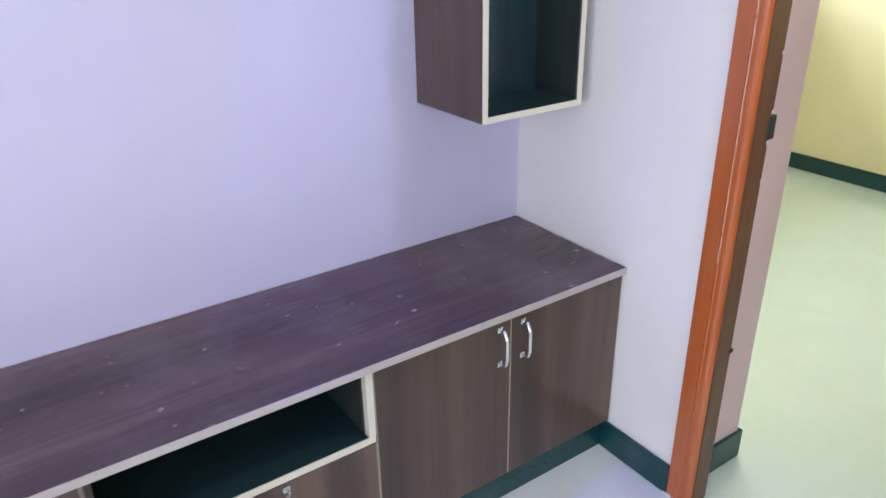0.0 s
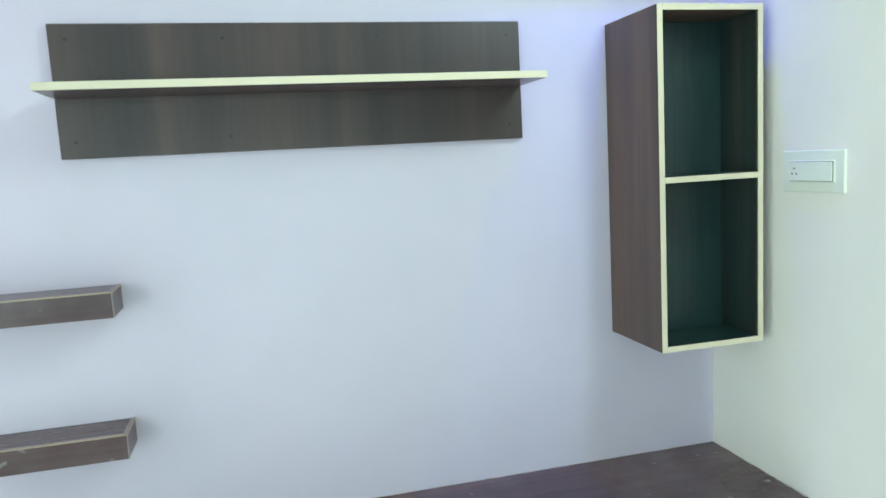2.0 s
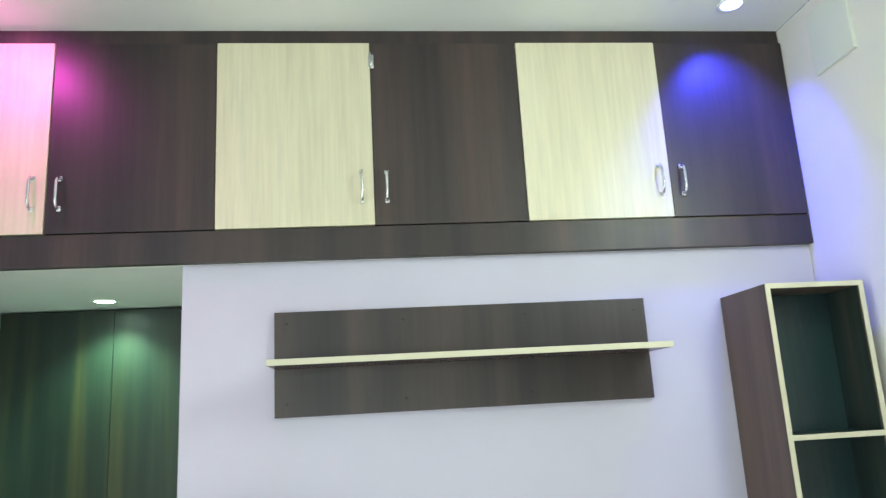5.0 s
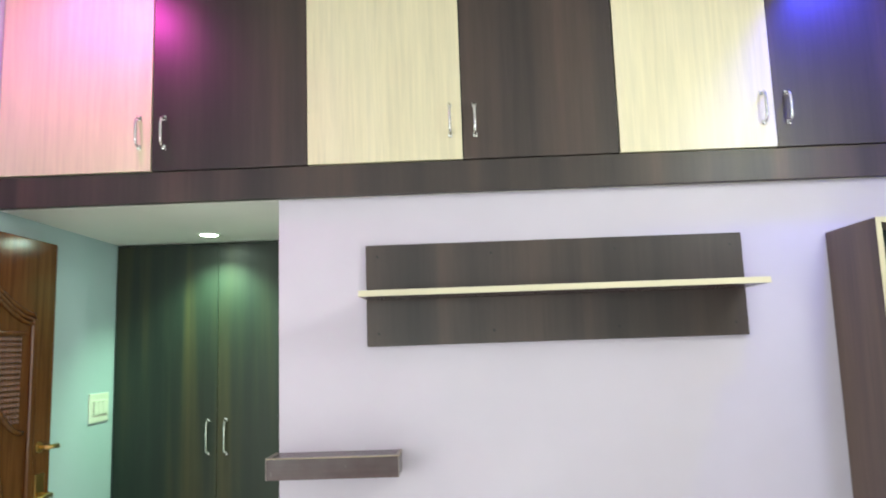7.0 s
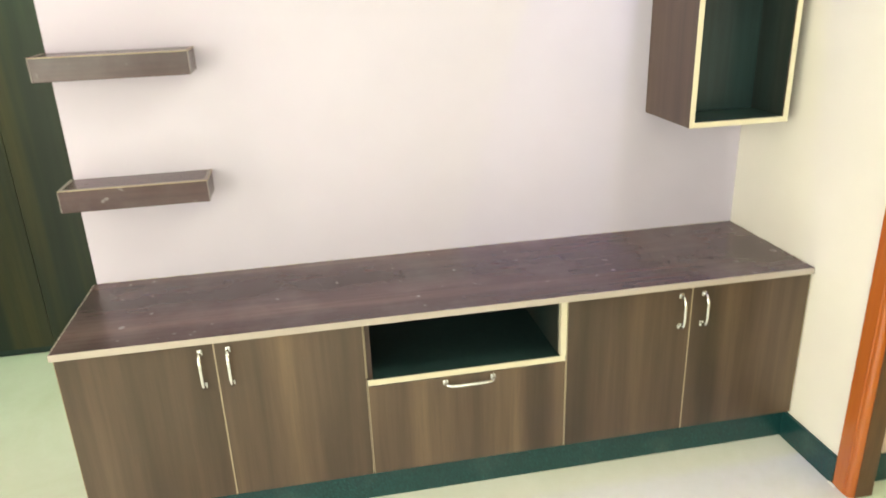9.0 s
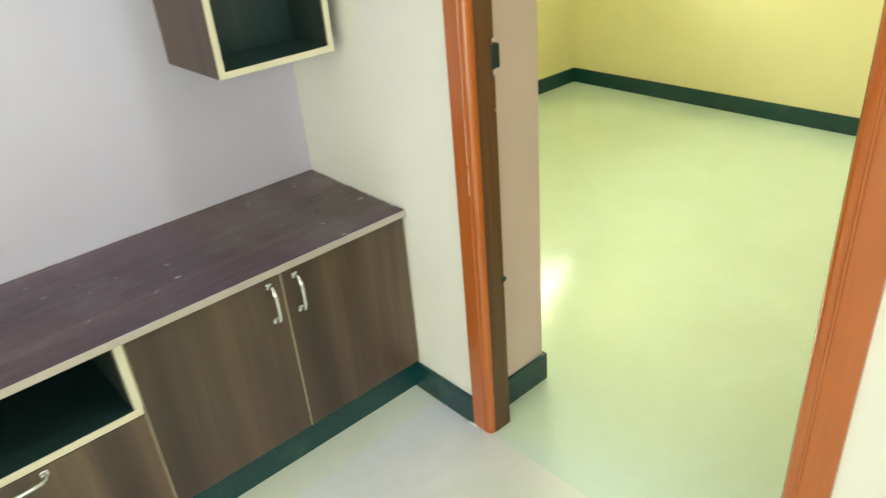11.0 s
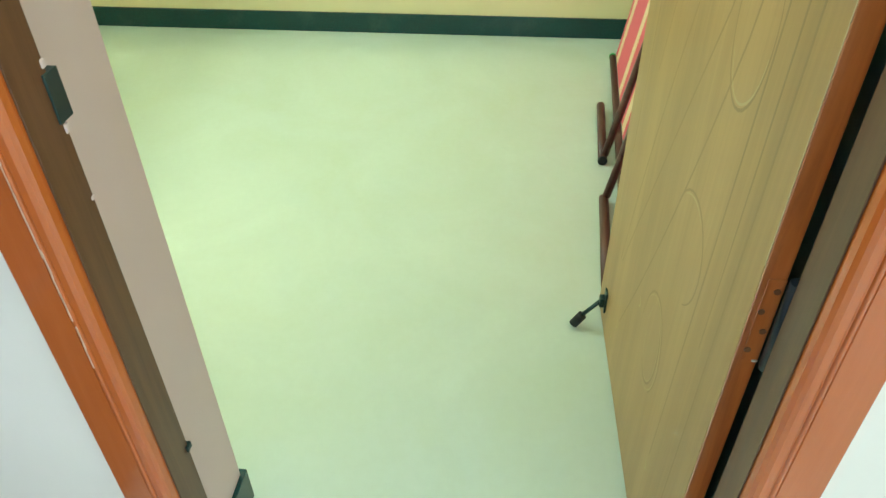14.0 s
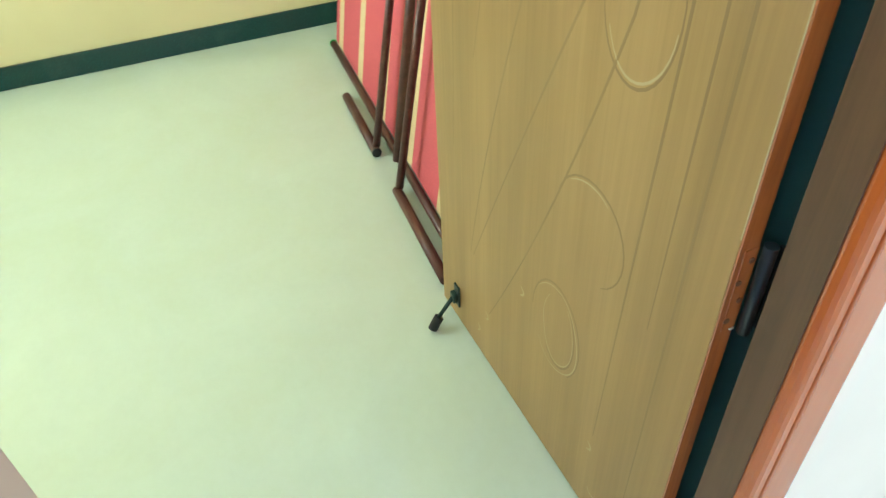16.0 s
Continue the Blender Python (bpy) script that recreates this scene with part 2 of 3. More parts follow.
def box(bm, x0, x1, y0, y1, z0, z1, bev=0.0015):
    made = bmesh.ops.create_cube(bm, size=1.0)["verts"]
    for v in made:
        v.co = Vector((x0 + (v.co.x + 0.5) * (x1 - x0), y0 + (v.co.y + 0.5) * (y1 - y0), z0 + (v.co.z + 0.5) * (z1 - z0)))
    if bev:
        edges = list({e for v in made for e in v.link_edges})
        bmesh.ops.bevel(bm, geom=edges, offset=bev, segments=2, affect="EDGES", profile=0.5)
    return bm


def boxed(*dims, bev=0.0015):
    return box(bmesh.new(), *dims, bev=bev)


def pipe(bm, points, radius, sides=10, caps=True):
    """A round bar along a line of points."""
    rings = []
    pts = [Vector(p) for p in points]
    for i, p in enumerate(pts):
        d = (pts[min(i + 1, len(pts) - 1)] - pts[max(i - 1, 0)]).normalized()
        u = d.orthogonal().normalized() if not rings else (prev - d * prev.dot(d)).normalized()
        prev = u
        w = d.cross(u)
        rings.append([bm.verts.new(p + radius * (math.cos(a) * u + math.sin(a) * w)) for a in [2 * math.pi * k / sides for k in range(sides)]])
    for a, b in zip(rings, rings[1:]):
        for k in range(sides):
            f = bm.faces.new((a[k], a[(k + 1) % sides], b[(k + 1) % sides], b[k]))
            f.smooth = True
    if caps:
        bm.faces.new(list(reversed(rings[0])))
        bm.faces.new(rings[-1])
    return bm


def disc(bm, center, radius, depth, axis="z", sides=28):
    c = Vector(center)
    e = Vector((0, 0, 1)) if axis == "z" else Vector((1, 0, 0)) if axis == "x" else Vector((0, 1, 0))
    return pipe(bm, [c, c + e * depth], radius, sides)


def mesh_of(name, bm, material):
    bmesh.ops.recalc_face_normals(bm, faces=bm.faces)
    me = bpy.data.meshes.new(name)
    bm.to_mesh(me)
    bm.free()
    me.materials.append(material)
    return me


def part(name, bm, material, parent, label=""):
    ob = new(name, mesh_of(name, bm, material))
    ob.parent = parent
    return tagged(ob, label)


def thing(name, loc, label, category, group=""):
    ob = new(name)
    ob.empty_display_size = 0.1
    ob.location = loc
    return tagged(ob, label, category, group)


def setting(name, bm, material, label=""):
    return tagged(new(name, mesh_of(name, bm, material)), label, kind="structure")


def bow_handle(parent, x, y, z, length=0.1, upright=True, stand=0.028, radius=0.0048):
    """A chrome bow handle with two feet; (x, y, z) is its middle on the door's face, which looks towards -y."""
    h = length / 2
    line = [(0, -h), (stand * 0.7, -h), (stand, -h + 0.012)] + [(stand + 0.003, t * h * 0.5) for t in (-1, 0, 1)] + [(stand, h - 0.012), (stand * 0.7, h), (0, h)]
    bm = bmesh.new()
    pipe(bm, [(x, y - o, z + s) if upright else (x + s, y - o, z) for o, s in line], radius, 10)
    for s in (-h, h):
        if upright:
            box(bm, x - 0.007, x + 0.007, y - 0.004, y, z + s - 0.008, z + s + 0.008, 0.001)
        else:
            box(bm, x + s - 0.008, x + s + 0.008, y - 0.004, y, z - 0.007, z + 0.007, 0.001)
    return part("handle", bm, CHROME, parent, "bright chrome bow handle")


# ---- hall: floor, walls, ceiling ----
HB = 0.095          # skirting height
CZ = 2.95           # ceiling height
setting("floor_hall", boxed(-3.09, 0.0, -5.0, 1.45, -0.1, 0.0, bev=0), FLOOR_H, "pale polished vitrified tile floor of the hall")
setting("ground", boxed(-40, 40, -40, 40, -0.3, -0.12, bev=0), GROUND, "plain concrete ground outside the house")
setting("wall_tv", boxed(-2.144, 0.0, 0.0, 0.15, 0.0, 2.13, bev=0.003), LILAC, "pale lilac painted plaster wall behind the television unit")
setting("wall_recess_side", boxed(-2.144, -2.0, 0.15, 1.45, 0.0, 2.13, bev=0), WALL)
setting("wall_recess_back", boxed(-3.09, -2.144, 1.45, 1.6, 0.0, 2.13, bev=0), WALL)
setting("loft_slab", boxed(-3.09, 0.0, 0.0, 1.6, 2.13, 2.2, bev=0), CEIL, "white plastered loft slab over the recess")
setting("ceiling_hall", boxed(-3.3, 0.0, -5.0, 1.6, CZ, CZ + 0.12, bev=0), CEIL, "white painted hall ceiling")
setting("wall_loft_back", boxed(-3.09, 0.0, 0.6, 0.75, 2.2, CZ, bev=0), WALL)
# left wall with the entrance opening
EY0, EY1, EH = -1.63, -0.70, 2.08
bm = boxed(-3.29, -3.09, EY1, 1.6, 0.0, CZ, bev=0)
box(bm, -3.29, -3.09, -5.0, -3.7, 0.0, CZ, 0)
box(bm, -3.29, -3.09, -2.3, EY0, 0.0, CZ, 0)
# sill and lintel of an assumed opening, made for the side fill lamp
box(bm, -3.29, -3.09, -3.7, -2.3, 0.0, 0.85, 0)
box(bm, -3.29, -3.09, -3.7, -2.3, 2.15, CZ, 0)
box(bm, -3.29, -3.09, EY0, EY1, EH, CZ, 0)
setting("wall_left", bm, WALL_LEFT, "pale painted plaster wall beside the entrance door")
# back wall with a wide window
bm = boxed(-3.29, 0.3, -5.2, -5.0, 0.0, 0.85, bev=0)
box(bm, -3.29, 0.3, -5.2, -5.0, 2.35, CZ, 0)
box(bm, -3.29, -2.6, -5.2, -5.0, 0.85, 2.35, 0)
box(bm, -0.4, 0.3, -5.2, -5.0, 0.85, 2.35, 0)
setting("wall_back", bm, WALL)
# wall with the bedroom door
DY0, DY1, DH, WT = -1.59, -0.690, 2.09, 0.276
bm = boxed(0.0, WT, DY1, 1.45, 0.0, CZ, bev=0.004)
box(bm, 0.0, WT, -5.0, DY0, 0.0, CZ, 0.004)
box(bm, 0.0, WT, DY0, DY1, DH, CZ, 0)
setting("wall_right", bm, WALL, "white painted plaster wall with the bedroom doorway")
bm = boxed(0.098, WT + 0.002, DY1 - 0.004, DY1, 0.0, DH, bev=0.001)
box(bm, 0.098, WT + 0.002, DY0, DY0 + 0.004, 0.0, DH, 0.001)
box(bm, 0.098, WT + 0.002, DY0 + 0.004, DY1 - 0.004, DH - 0.004, DH, 0.001)
setting("doorway_reveal", bm, REVEAL, "pinkish beige painted doorway reveal")

# ---- bedroom ----
BX, BY0, BY1 = 2.843, -1.86, 1.25
setting("floor_bedroom", boxed(0.0, BX, BY0, BY1, -0.1, 0.0, bev=0), FLOOR_B, "pale cream green polished bedroom floor tile")
setting("wall_bedroom_far", boxed(BX, BX + 0.15, BY0 - 0.15, BY1 + 0.15, 0.0, CZ, bev=0), YELLOW, "yellow painted bedroom wall")
setting("wall_bedroom_right", boxed(WT, BX, BY0 - 0.15, BY0, 0.0, CZ, bev=0), YELLOW)
WX0, WX1, WZ0, WZ1 = 1.35, 2.6, 1.0, 2.15
bm = boxed(WT, WX0, BY1, BY1 + 0.2, 0.0, CZ, bev=0)
box(bm, WX1, BX, BY1, BY1 + 0.2, 0.0, CZ, 0)
box(bm, WX0, WX1, BY1, BY1 + 0.2, 0.0, WZ0, 0)
box(bm, WX0, WX1, BY1, BY1 + 0.2, WZ1, CZ, 0)
setting("wall_bedroom_window", bm, YELLOW, "yellow painted bedroom wall with the window")
setting("wall_bedroom_inner", boxed(WT, WT + 0.004, DY1, BY1, HB, CZ, bev=0), YELLOW)
setting("ceiling_bedroom", boxed(WT, BX, BY0, BY1, CZ, CZ + 0.12, bev=0), CEIL)


def window(name, x0, x1, y0, y1, z0, z1, bars):
    w = tagged(new(name), "white framed window with clear glass panes", "window", kind="structure")
    f = 0.05
    bm = boxed(x0, x1, y0, y1, z0, z0 + f)
    box(bm, x0, x1, y0, y1, z1 - f, z1)
    for i in range(bars + 1):
        c = x0 + f / 2 + (x1 - x0 - f) * i / bars
        box(bm, c - f / 2, c + f / 2, y0 + 0.002, y1 - 0.002, z0 + f, z1 - f)
    part("window_frame", bm, WHITE_FRAME, w)
    for i in range(bars):
        a = x0 + f + (x1 - x0 - f) * i / bars
        b = x0 + (x1 - x0 - f) * (i + 1) / bars
        p = part("pane", boxed(a, b, (y0 + y1) / 2 - 0.003, (y0 + y1) / 2 + 0.003, z0 + f, z1 - f, bev=0), GLASS, w)
        p.visible_shadow = False
    return w


window("window_1", WX0, WX1, BY1 + 0.1, BY1 + 0.15, WZ0, WZ1, 3)
window("window_2", -2.6, -0.4, -5.14, -5.09, 0.85, 2.35, 4)
# unseen window, added to go with the side fill lamp
unseen_window = window("unseen_window_3", -0.7, 0.7, -0.025, 0.025, 0.85, 2.15, 2)
unseen_window.location, unseen_window.rotation_euler = (-3.2, -3.0, 0), (0, 0, radians(90))

# skirting
UD = 0.415          # front of the plinth under the television unit
bm = boxed(-0.011, 0.0, -0.684, -UD - 0.012, 0.0, HB)
setting("baseboard_hall", bm, SKIRT, "dark green granite skirting")
setting("baseboard_hall_far", boxed(-0.011, 0.0, -5.0, -1.612, 0.0, HB), SKIRT)
setting("baseboard_reveal", boxed(0.1, WT + 0.014, DY1 - 0.014, DY1 - 0.004, 0.0, HB), SKIRT)
setting("baseboard_inner", boxed(WT + 0.004, WT + 0.014, DY1 - 0.004, BY1 - 0.012, 0.0, HB), SKIRT)
setting("baseboard_bedroom", boxed(BX - 0.012, BX, BY0, BY1, 0.0, HB), SKIRT, "dark green granite skirting")
setting("baseboard_bedroom_window", boxed(WT + 0.014, BX - 0.012, BY1 - 0.012, BY1, 0.0, HB), SKIRT)
setting("baseboard_plinth", boxed(-2.135, 0.0, -UD - 0.012, -UD, 0.0, 0.102), SKIRT, "dark green granite plinth under the television unit")

# ---- television unit: three base cabinets and one long top ----
FY = -0.45          # front of the doors
UZ = 0.617


def base_unit(x0, x1, kind):
    w = x1 - x0
    u = thing("base_cabinet", ((x0 + x1) / 2, 0, 0.102), "low walnut laminate television cabinet with two doors" if kind == "doors" else
              "low walnut laminate cabinet with open niche above a drawer", "cabinet", "television unit cabinets")
    a, b, top = -w / 2 + 0.0005, w / 2 - 0.0005, UZ - 0.02 - 0.102
    side = 0.018
    part("side_panel", boxed(a, a + side, FY + 0.02, -0.002, 0, top), WALNUT_V, u)
    part("side_panel", boxed(b - side, b, FY + 0.02, -0.002, 0, top), WALNUT_V, u)
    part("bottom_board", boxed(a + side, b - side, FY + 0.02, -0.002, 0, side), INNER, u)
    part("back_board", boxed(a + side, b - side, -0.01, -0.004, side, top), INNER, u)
    if kind == "doors":
        for lo, hi, hx in ((a + 0.001, -0.0012, -0.036), (0.0012, b - 0.001, 0.036)):
            d = part("door", boxed(lo, hi, FY, FY + 0.018, 0.004, top - 0.002, bev=0.001), DOOR_V, u)
            for ex in (lo, hi):
                s = 0.0009
                part("edge_band", boxed(ex - s, ex + s, FY - 0.0004, FY + 0.004, 0.004, top - 0.002, bev=0), BAND_DIM, d)
            bow_handle(d, hx, FY, 0.42, 0.098)
    else:
        nz = 0.42 - 0.102
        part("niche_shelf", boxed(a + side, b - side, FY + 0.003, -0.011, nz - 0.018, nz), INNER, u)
        # thin sheet added to darken the niche's inner side like shade
        part("side_lining", boxed(b - side - 0.003, b - side, FY + 0.021, -0.011, nz, top, bev=0), LINER, u, "thin added side lining with shade in its dark colour")
        part("edge_band", boxed(a + 0.002, b - 0.002, FY, FY + 0.003, nz - 0.018, nz, bev=0.0006), BAND, u, "cream edge band of the niche shelf")
        part("edge_band", boxed(b - side, b, FY, FY + 0.0195, nz, top, bev=0.0006), BAND, u, "cream edge band of the niche side")
        part("edge_band", boxed(a, a + 0.004, FY + 0.016, FY + 0.0195, nz, top, bev=0.0006), BAND_DIM, u)
        d = part("drawer_front", boxed(a + 0.002, b - 0.002, FY, FY + 0.018, 0.004, nz - 0.021, bev=0.001), DOOR_V, u)
        for ex in (a + 0.002, b - 0.002):
            part("edge_band", boxed(ex - 0.001, ex + 0.001, FY - 0.0006, FY + 0.004, 0.004, nz - 0.021, bev=0), BAND_DIM, d)
        bow_handle(d, 0.0, FY, 0.385 - 0.102, 0.14, upright=False)
    return u


base_unit(-2.148, -1.362, "doors")
base_unit(-1.362, -0.776, "niche")
base_unit(-0.776, -0.004, "doors")
top = thing("television_unit_top", (-1.08, -0.23, UZ - 0.02), "long dusty walnut laminate top of the television unit", "worktop")
part("board", boxed(-1.07, 1.077, -0.230, 0.229, 0.0, 0.02), WALNUT_H, top)
part("edge_band", boxed(-1.07, 1.077, -0.2325, -0.230, 0.0005, 0.0195, bev=0.0006), BAND_TOP, top, "dull mauve front edge band")
part("edge_band", boxed(-1.0725, -1.07, -0.2325, 0.229, 0.0005, 0.0195, bev=0.0006), BAND_TOP, top)

bm = bmesh.new()
rng = random.Random(7)
for i in range(26):
    y = 0.2 - 0.4 * i / 26
    box(bm, 1.0765 - rng.uniform(0.001, 0.005), 1.0768, y - 0.009, y + 0.006, 0.0195, 0.0195 + rng.uniform(0.0008, 0.0015), 0.0004)
for i in range(60):
    x = -1.05 + 2.1 * i / 60 + rng.uniform(-0.01, 0.01)
    box(bm, x, x + rng.uniform(0.01, 0.04), 0.2285 - rng.uniform(0.0005, 0.003), 0.2288, 0.0195, 0.0195 + rng.uniform(0.001, 0.0025), 0.0004)
tagged(part("plaster_dust", bm, BAND_TOP, top, "pale plaster dust along the wall joint"), kind="stuff")

# ---- open wall cabinet in the corner ----
b = thing("open_wall_cabinet", (-0.1975, 0, 1.028), "tall open walnut wall cabinet with one shelf and cream edges", "cabinet")
x0, x1, d, h, k = -0.1595, 0.1595, -0.287, 0.926, 0.016
part("side_panel", boxed(x0, x0 + k, d, -0.001, 0, h), WALNUT_V, b)
part("side_panel", boxed(x1 - k, x1, d, -0.001, 0, h), WALNUT_V, b)
part("top_board", boxed(x0 + k, x1 - k, d, -0.001, h - k, h), WALNUT_V, b)
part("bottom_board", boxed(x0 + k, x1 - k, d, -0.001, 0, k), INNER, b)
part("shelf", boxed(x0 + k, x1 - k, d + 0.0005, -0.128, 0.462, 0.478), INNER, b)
part("back_board", boxed(x0 + k, x1 - k, -0.128, -0.122, k, h - k), INNER, b, "inner back board with teal shade in its colour")
# added thin sheets: shade on the right inner side, as dark colour
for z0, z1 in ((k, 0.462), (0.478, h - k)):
    part("side_lining", boxed(x1 - k - 0.003, x1 - k, d + 0.004, -0.128, z0, z1, bev=0), LINER, b, "thin added side lining with shade in its dark colour")
for dims in ((x0, x0 + k, 0.0, h), (x1 - k, x1, 0.0, h), (x0 + k, x1 - k, 0.0, k), (x0 + k, x1 - k, h - k, h), (x0 + k, x1 - k, 0.462, 0.478)):
    part("edge_band", boxed(dims[0], dims[1], d - 0.0025, d, dims[2], dims[3], bev=0.0007), BAND, b)

# ---- panel with a shelf ----
p = thing("wall_panel_shelf", (-1.244, 0, 1.635), "dark walnut wall panel with a cream edged shelf across it", "shelf")
part("panel", boxed(-0.609, 0.609, -0.02, -0.001, 0, 0.328), WENGE_V, p)
part("shelf", boxed(-0.604, 0.604, -0.222, -0.02, 0.147, 0.165), WALNUT_H, p)
part("edge_band", boxed(-0.606, 0.606, -0.2245, -0.222, 0.147, 0.165, bev=0.0006), BAND, p, "cream shelf edge")
for s in (-1, 1):
    part("edge_band", boxed(s * 0.605 - 0.001, s * 0.605 + 0.001, -0.222, -0.02, 0.147, 0.165, bev=0), BAND, p)

for sx in (-0.57, -0.2, 0.2, 0.57):
    for sz in (0.04, 0.29):
        part("screw_cap", disc(bmesh.new(), (sx, -0.0212, sz), 0.0045, 0.0014, "y", 12), RUBBER, p)

# ---- two small floating shelves ----


def floating_shelf(x, z):
    s = thing("floating_shelf", (x, 0, z), "short thick walnut floating shelf with pale edges", "shelf", "floating shelves")
    part("board", boxed(-0.2, 0.2, -0.13, -0.001, -0.006, 0.058), WALNUT_H, s)
    part("edge_band", boxed(-0.201, 0.201, -0.1325, -0.13, 0.0555, 0.0585, bev=0.0006), BAND_DIM, s)
    part("edge_band", boxed(0.2, 0.202, -0.13, -0.002, 0.0555, 0.0585, bev=0.0006), BAND_DIM, s)
    part("border", boxed(-0.2, 0.2, -0.13, -0.120, 0.058, 0.0588, bev=0.0003), BAND_GREY, s, "pale worn front border")
    for e0 in (-0.2, 0.191):
        part("border", boxed(e0, e0 + 0.009, -0.12, -0.002, 0.058, 0.0588, bev=0.0003), BAND_GREY, s, "pale worn end border")
    for ex in (0.2, -0.2):
        part("border", boxed(ex - 0.001, ex + 0.001, -0.1315, -0.1295, -0.005, 0.0555, bev=0), BAND_GREY, s)
    return s


floating_shelf(-1.951, 1.252)
floating_shelf(-1.952, 0.893)

# ---- loft cabinets over the wall ----
LX = [-3.086, -2.563, -2.039, -1.522, -1.007, -0.494, -0.001]
setting("loft_fascia", boxed(-3.088, -0.001, -0.03, -0.001, 2.131, 2.236), WENGE_V, "dark walnut laminate fascia under the loft cabinets")
setting("loft_top_fascia", boxed(-3.088, -0.001, -0.02, -0.001, 2.897, CZ), WENGE_V, "dark walnut strip between loft doors and ceiling")
for i in range(3):
    x0, xm, x1 = LX[2 * i:2 * i + 3]
    c = thing("loft_cabinet", (xm, 0, 2.238), "loft cabinet with one cream and one dark walnut door", "cabinet", "loft cabinets")
    part("body", boxed(x0 - xm + 0.001, x1 - xm - 0.001, -0.012, 0.55, 0, 0.655, bev=0.001), INNER, c)
    for lo, hi, m_, hx, proud in ((x0 - xm + 0.0015, -0.0015, CREAM_V, -0.04, 0.004), (0.0015, x1 - xm - 0.0015, WENGE_V, 0.042, 0.0)):
        d_ = part("door", boxed(lo, hi, -0.033 - proud, -0.0125, 0.001, 0.656, bev=0.0012), m_, c,
                  "cream wood laminate door" if m_ is CREAM_V else "dark walnut laminate door")
        bow_handle(d_, hx, -0.033 - proud, 0.132, 0.1)

    if i == 1:
        bm = boxed(-0.006, 0.012, -0.041, -0.037, 0.56, 0.61, bev=0.001)
        pipe(bm, [(0.003, -0.043, 0.555), (0.003, -0.043, 0.615)], 0.004, 8)
        part("latch", bm, CHROME, c, "small bright steel door latch")

# ---- recess: wardrobe, downlight, switch ----
wd = thing("wardrobe", (-2.612, 0.83, 0), "tall dark walnut wardrobe with two doors in the recess", "wardrobe")
part("body", boxed(-0.474, 0.464, 0.02, 0.6, 0.0, 2.126), INNER, wd)
for lo, hi, hx in ((-0.474, -0.0158, -0.053), (-0.0142, 0.464, 0.025)):
    d_ = part("door", boxed(lo, hi, 0.0, 0.018, 0.03, 2.122, bev=0.0015), WARDROBE, wd)
    bow_handle(d_, hx, 0.0, 1.275, 0.14, radius=0.004)
part("plinth", boxed(-0.474, 0.464, 0.01, 0.02, 0.0, 0.028), INNER, wd)


def downlight(x, y, z, color, power, label):
    t = thing("downlight", (x, y, z), label, "ceiling light", "recessed downlights")
    bm = bmesh.new()
    line = [(0.036, 0.0), (0.048, -0.006), (0.05, -0.002), (0.05, 0.0)]
    n = 32
    rings = [[bm.verts.new((r * math.cos(2 * math.pi * k / n), r * math.sin(2 * math.pi * k / n), zz)) for k in range(n)] for r, zz in line]
    for a, b_ in zip(rings, rings[1:]):
        for k in range(n):
            bm.faces.new((a[k], a[(k + 1) % n], b_[(k + 1) % n], b_[k])).smooth = True
    part("rim", bm, PLASTIC, t)
    part("lens", disc(bmesh.new(), (0, 0, -0.003), 0.035, 0.002), lens("lamp_glow", color, power), t)
    return t


downlight(-2.6, 0.63, 2.13, (0.75, 1.0, 0.85), 90, "small round glowing white green downlight in recess ceiling")


def switch_plate(loc, w, h, axis, label, rockers=3):
    """A wall plate w wide and h high, on a wall that looks along axis (+1: +x, -1: -x)."""
    s = thing("switch_plate", loc, label, "switch")
    sg = axis
    def slab(y0, y1, z0, z1, a, b_, bev=0.002):
        return boxed(*sorted((sg * a, sg * b_)), y0, y1, z0, z1, bev=bev)
    part("plate", slab(-w / 2, w / 2, -h / 2, h / 2, 0.0, 0.008, 0.003), PLASTIC, s)
    iw, ih = w * 0.36, h * 0.26
    part("module_frame", slab(-iw, iw, -ih, ih, 0.008, 0.011, 0.001), PLASTIC, s)
    part("module_gap", slab(-iw + 0.0025, iw - 0.0025, -ih + 0.0025, ih - 0.0025, 0.0108, 0.0114, 0), GREY_GAP, s, "thin grey gap round the module")
    for i in range(rockers):
        a = -iw + 0.004 + (2 * iw - 0.008) * i / rockers
        part("rocker", slab(a + 0.001, a + (2 * iw - 0.008) / rockers - 0.001, -ih + 0.004, ih - 0.004, 0.011, 0.0145, 0.001), PLASTIC, s)
    if rockers == 1:
        for dy, dz in ((0, 0.008), (-0.008, -0.006), (0.008, -0.006)):
            part("socket_hole", disc(bmesh.new(), (sg * 0.0144, iw - 0.022 + dy, dz), 0.0028, sg * 0.0005, "x", 10), RUBBER, s)
    return s


switch_plate((0, -0.435, 1.504), 0.215, 0.108, -1, "white plastic switch and socket plate on the wall", 1)
switch_plate((-3.09, 0.70, 1.423), 0.16, 0.12, 1, "pale plastic switch plate on the recess wall")
j = thing("junction_box", (0, -0.312, 2.785), "square white cover plate high on the wall", "cover plate")
part("cover", boxed(-0.014, 0, -0.1, 0.1, -0.112, 0.112, bev=0.003), PLASTIC, j)

# ---- tube light over the bedroom door ----
tl = thing("tube_light", (0, -1.25, 2.5), "slim white tube light batten above the bedroom door", "wall light")
part("batten", boxed(-0.045, 0, -0.33, 0.33, -0.022, 0.022, bev=0.004), PLASTIC, tl)
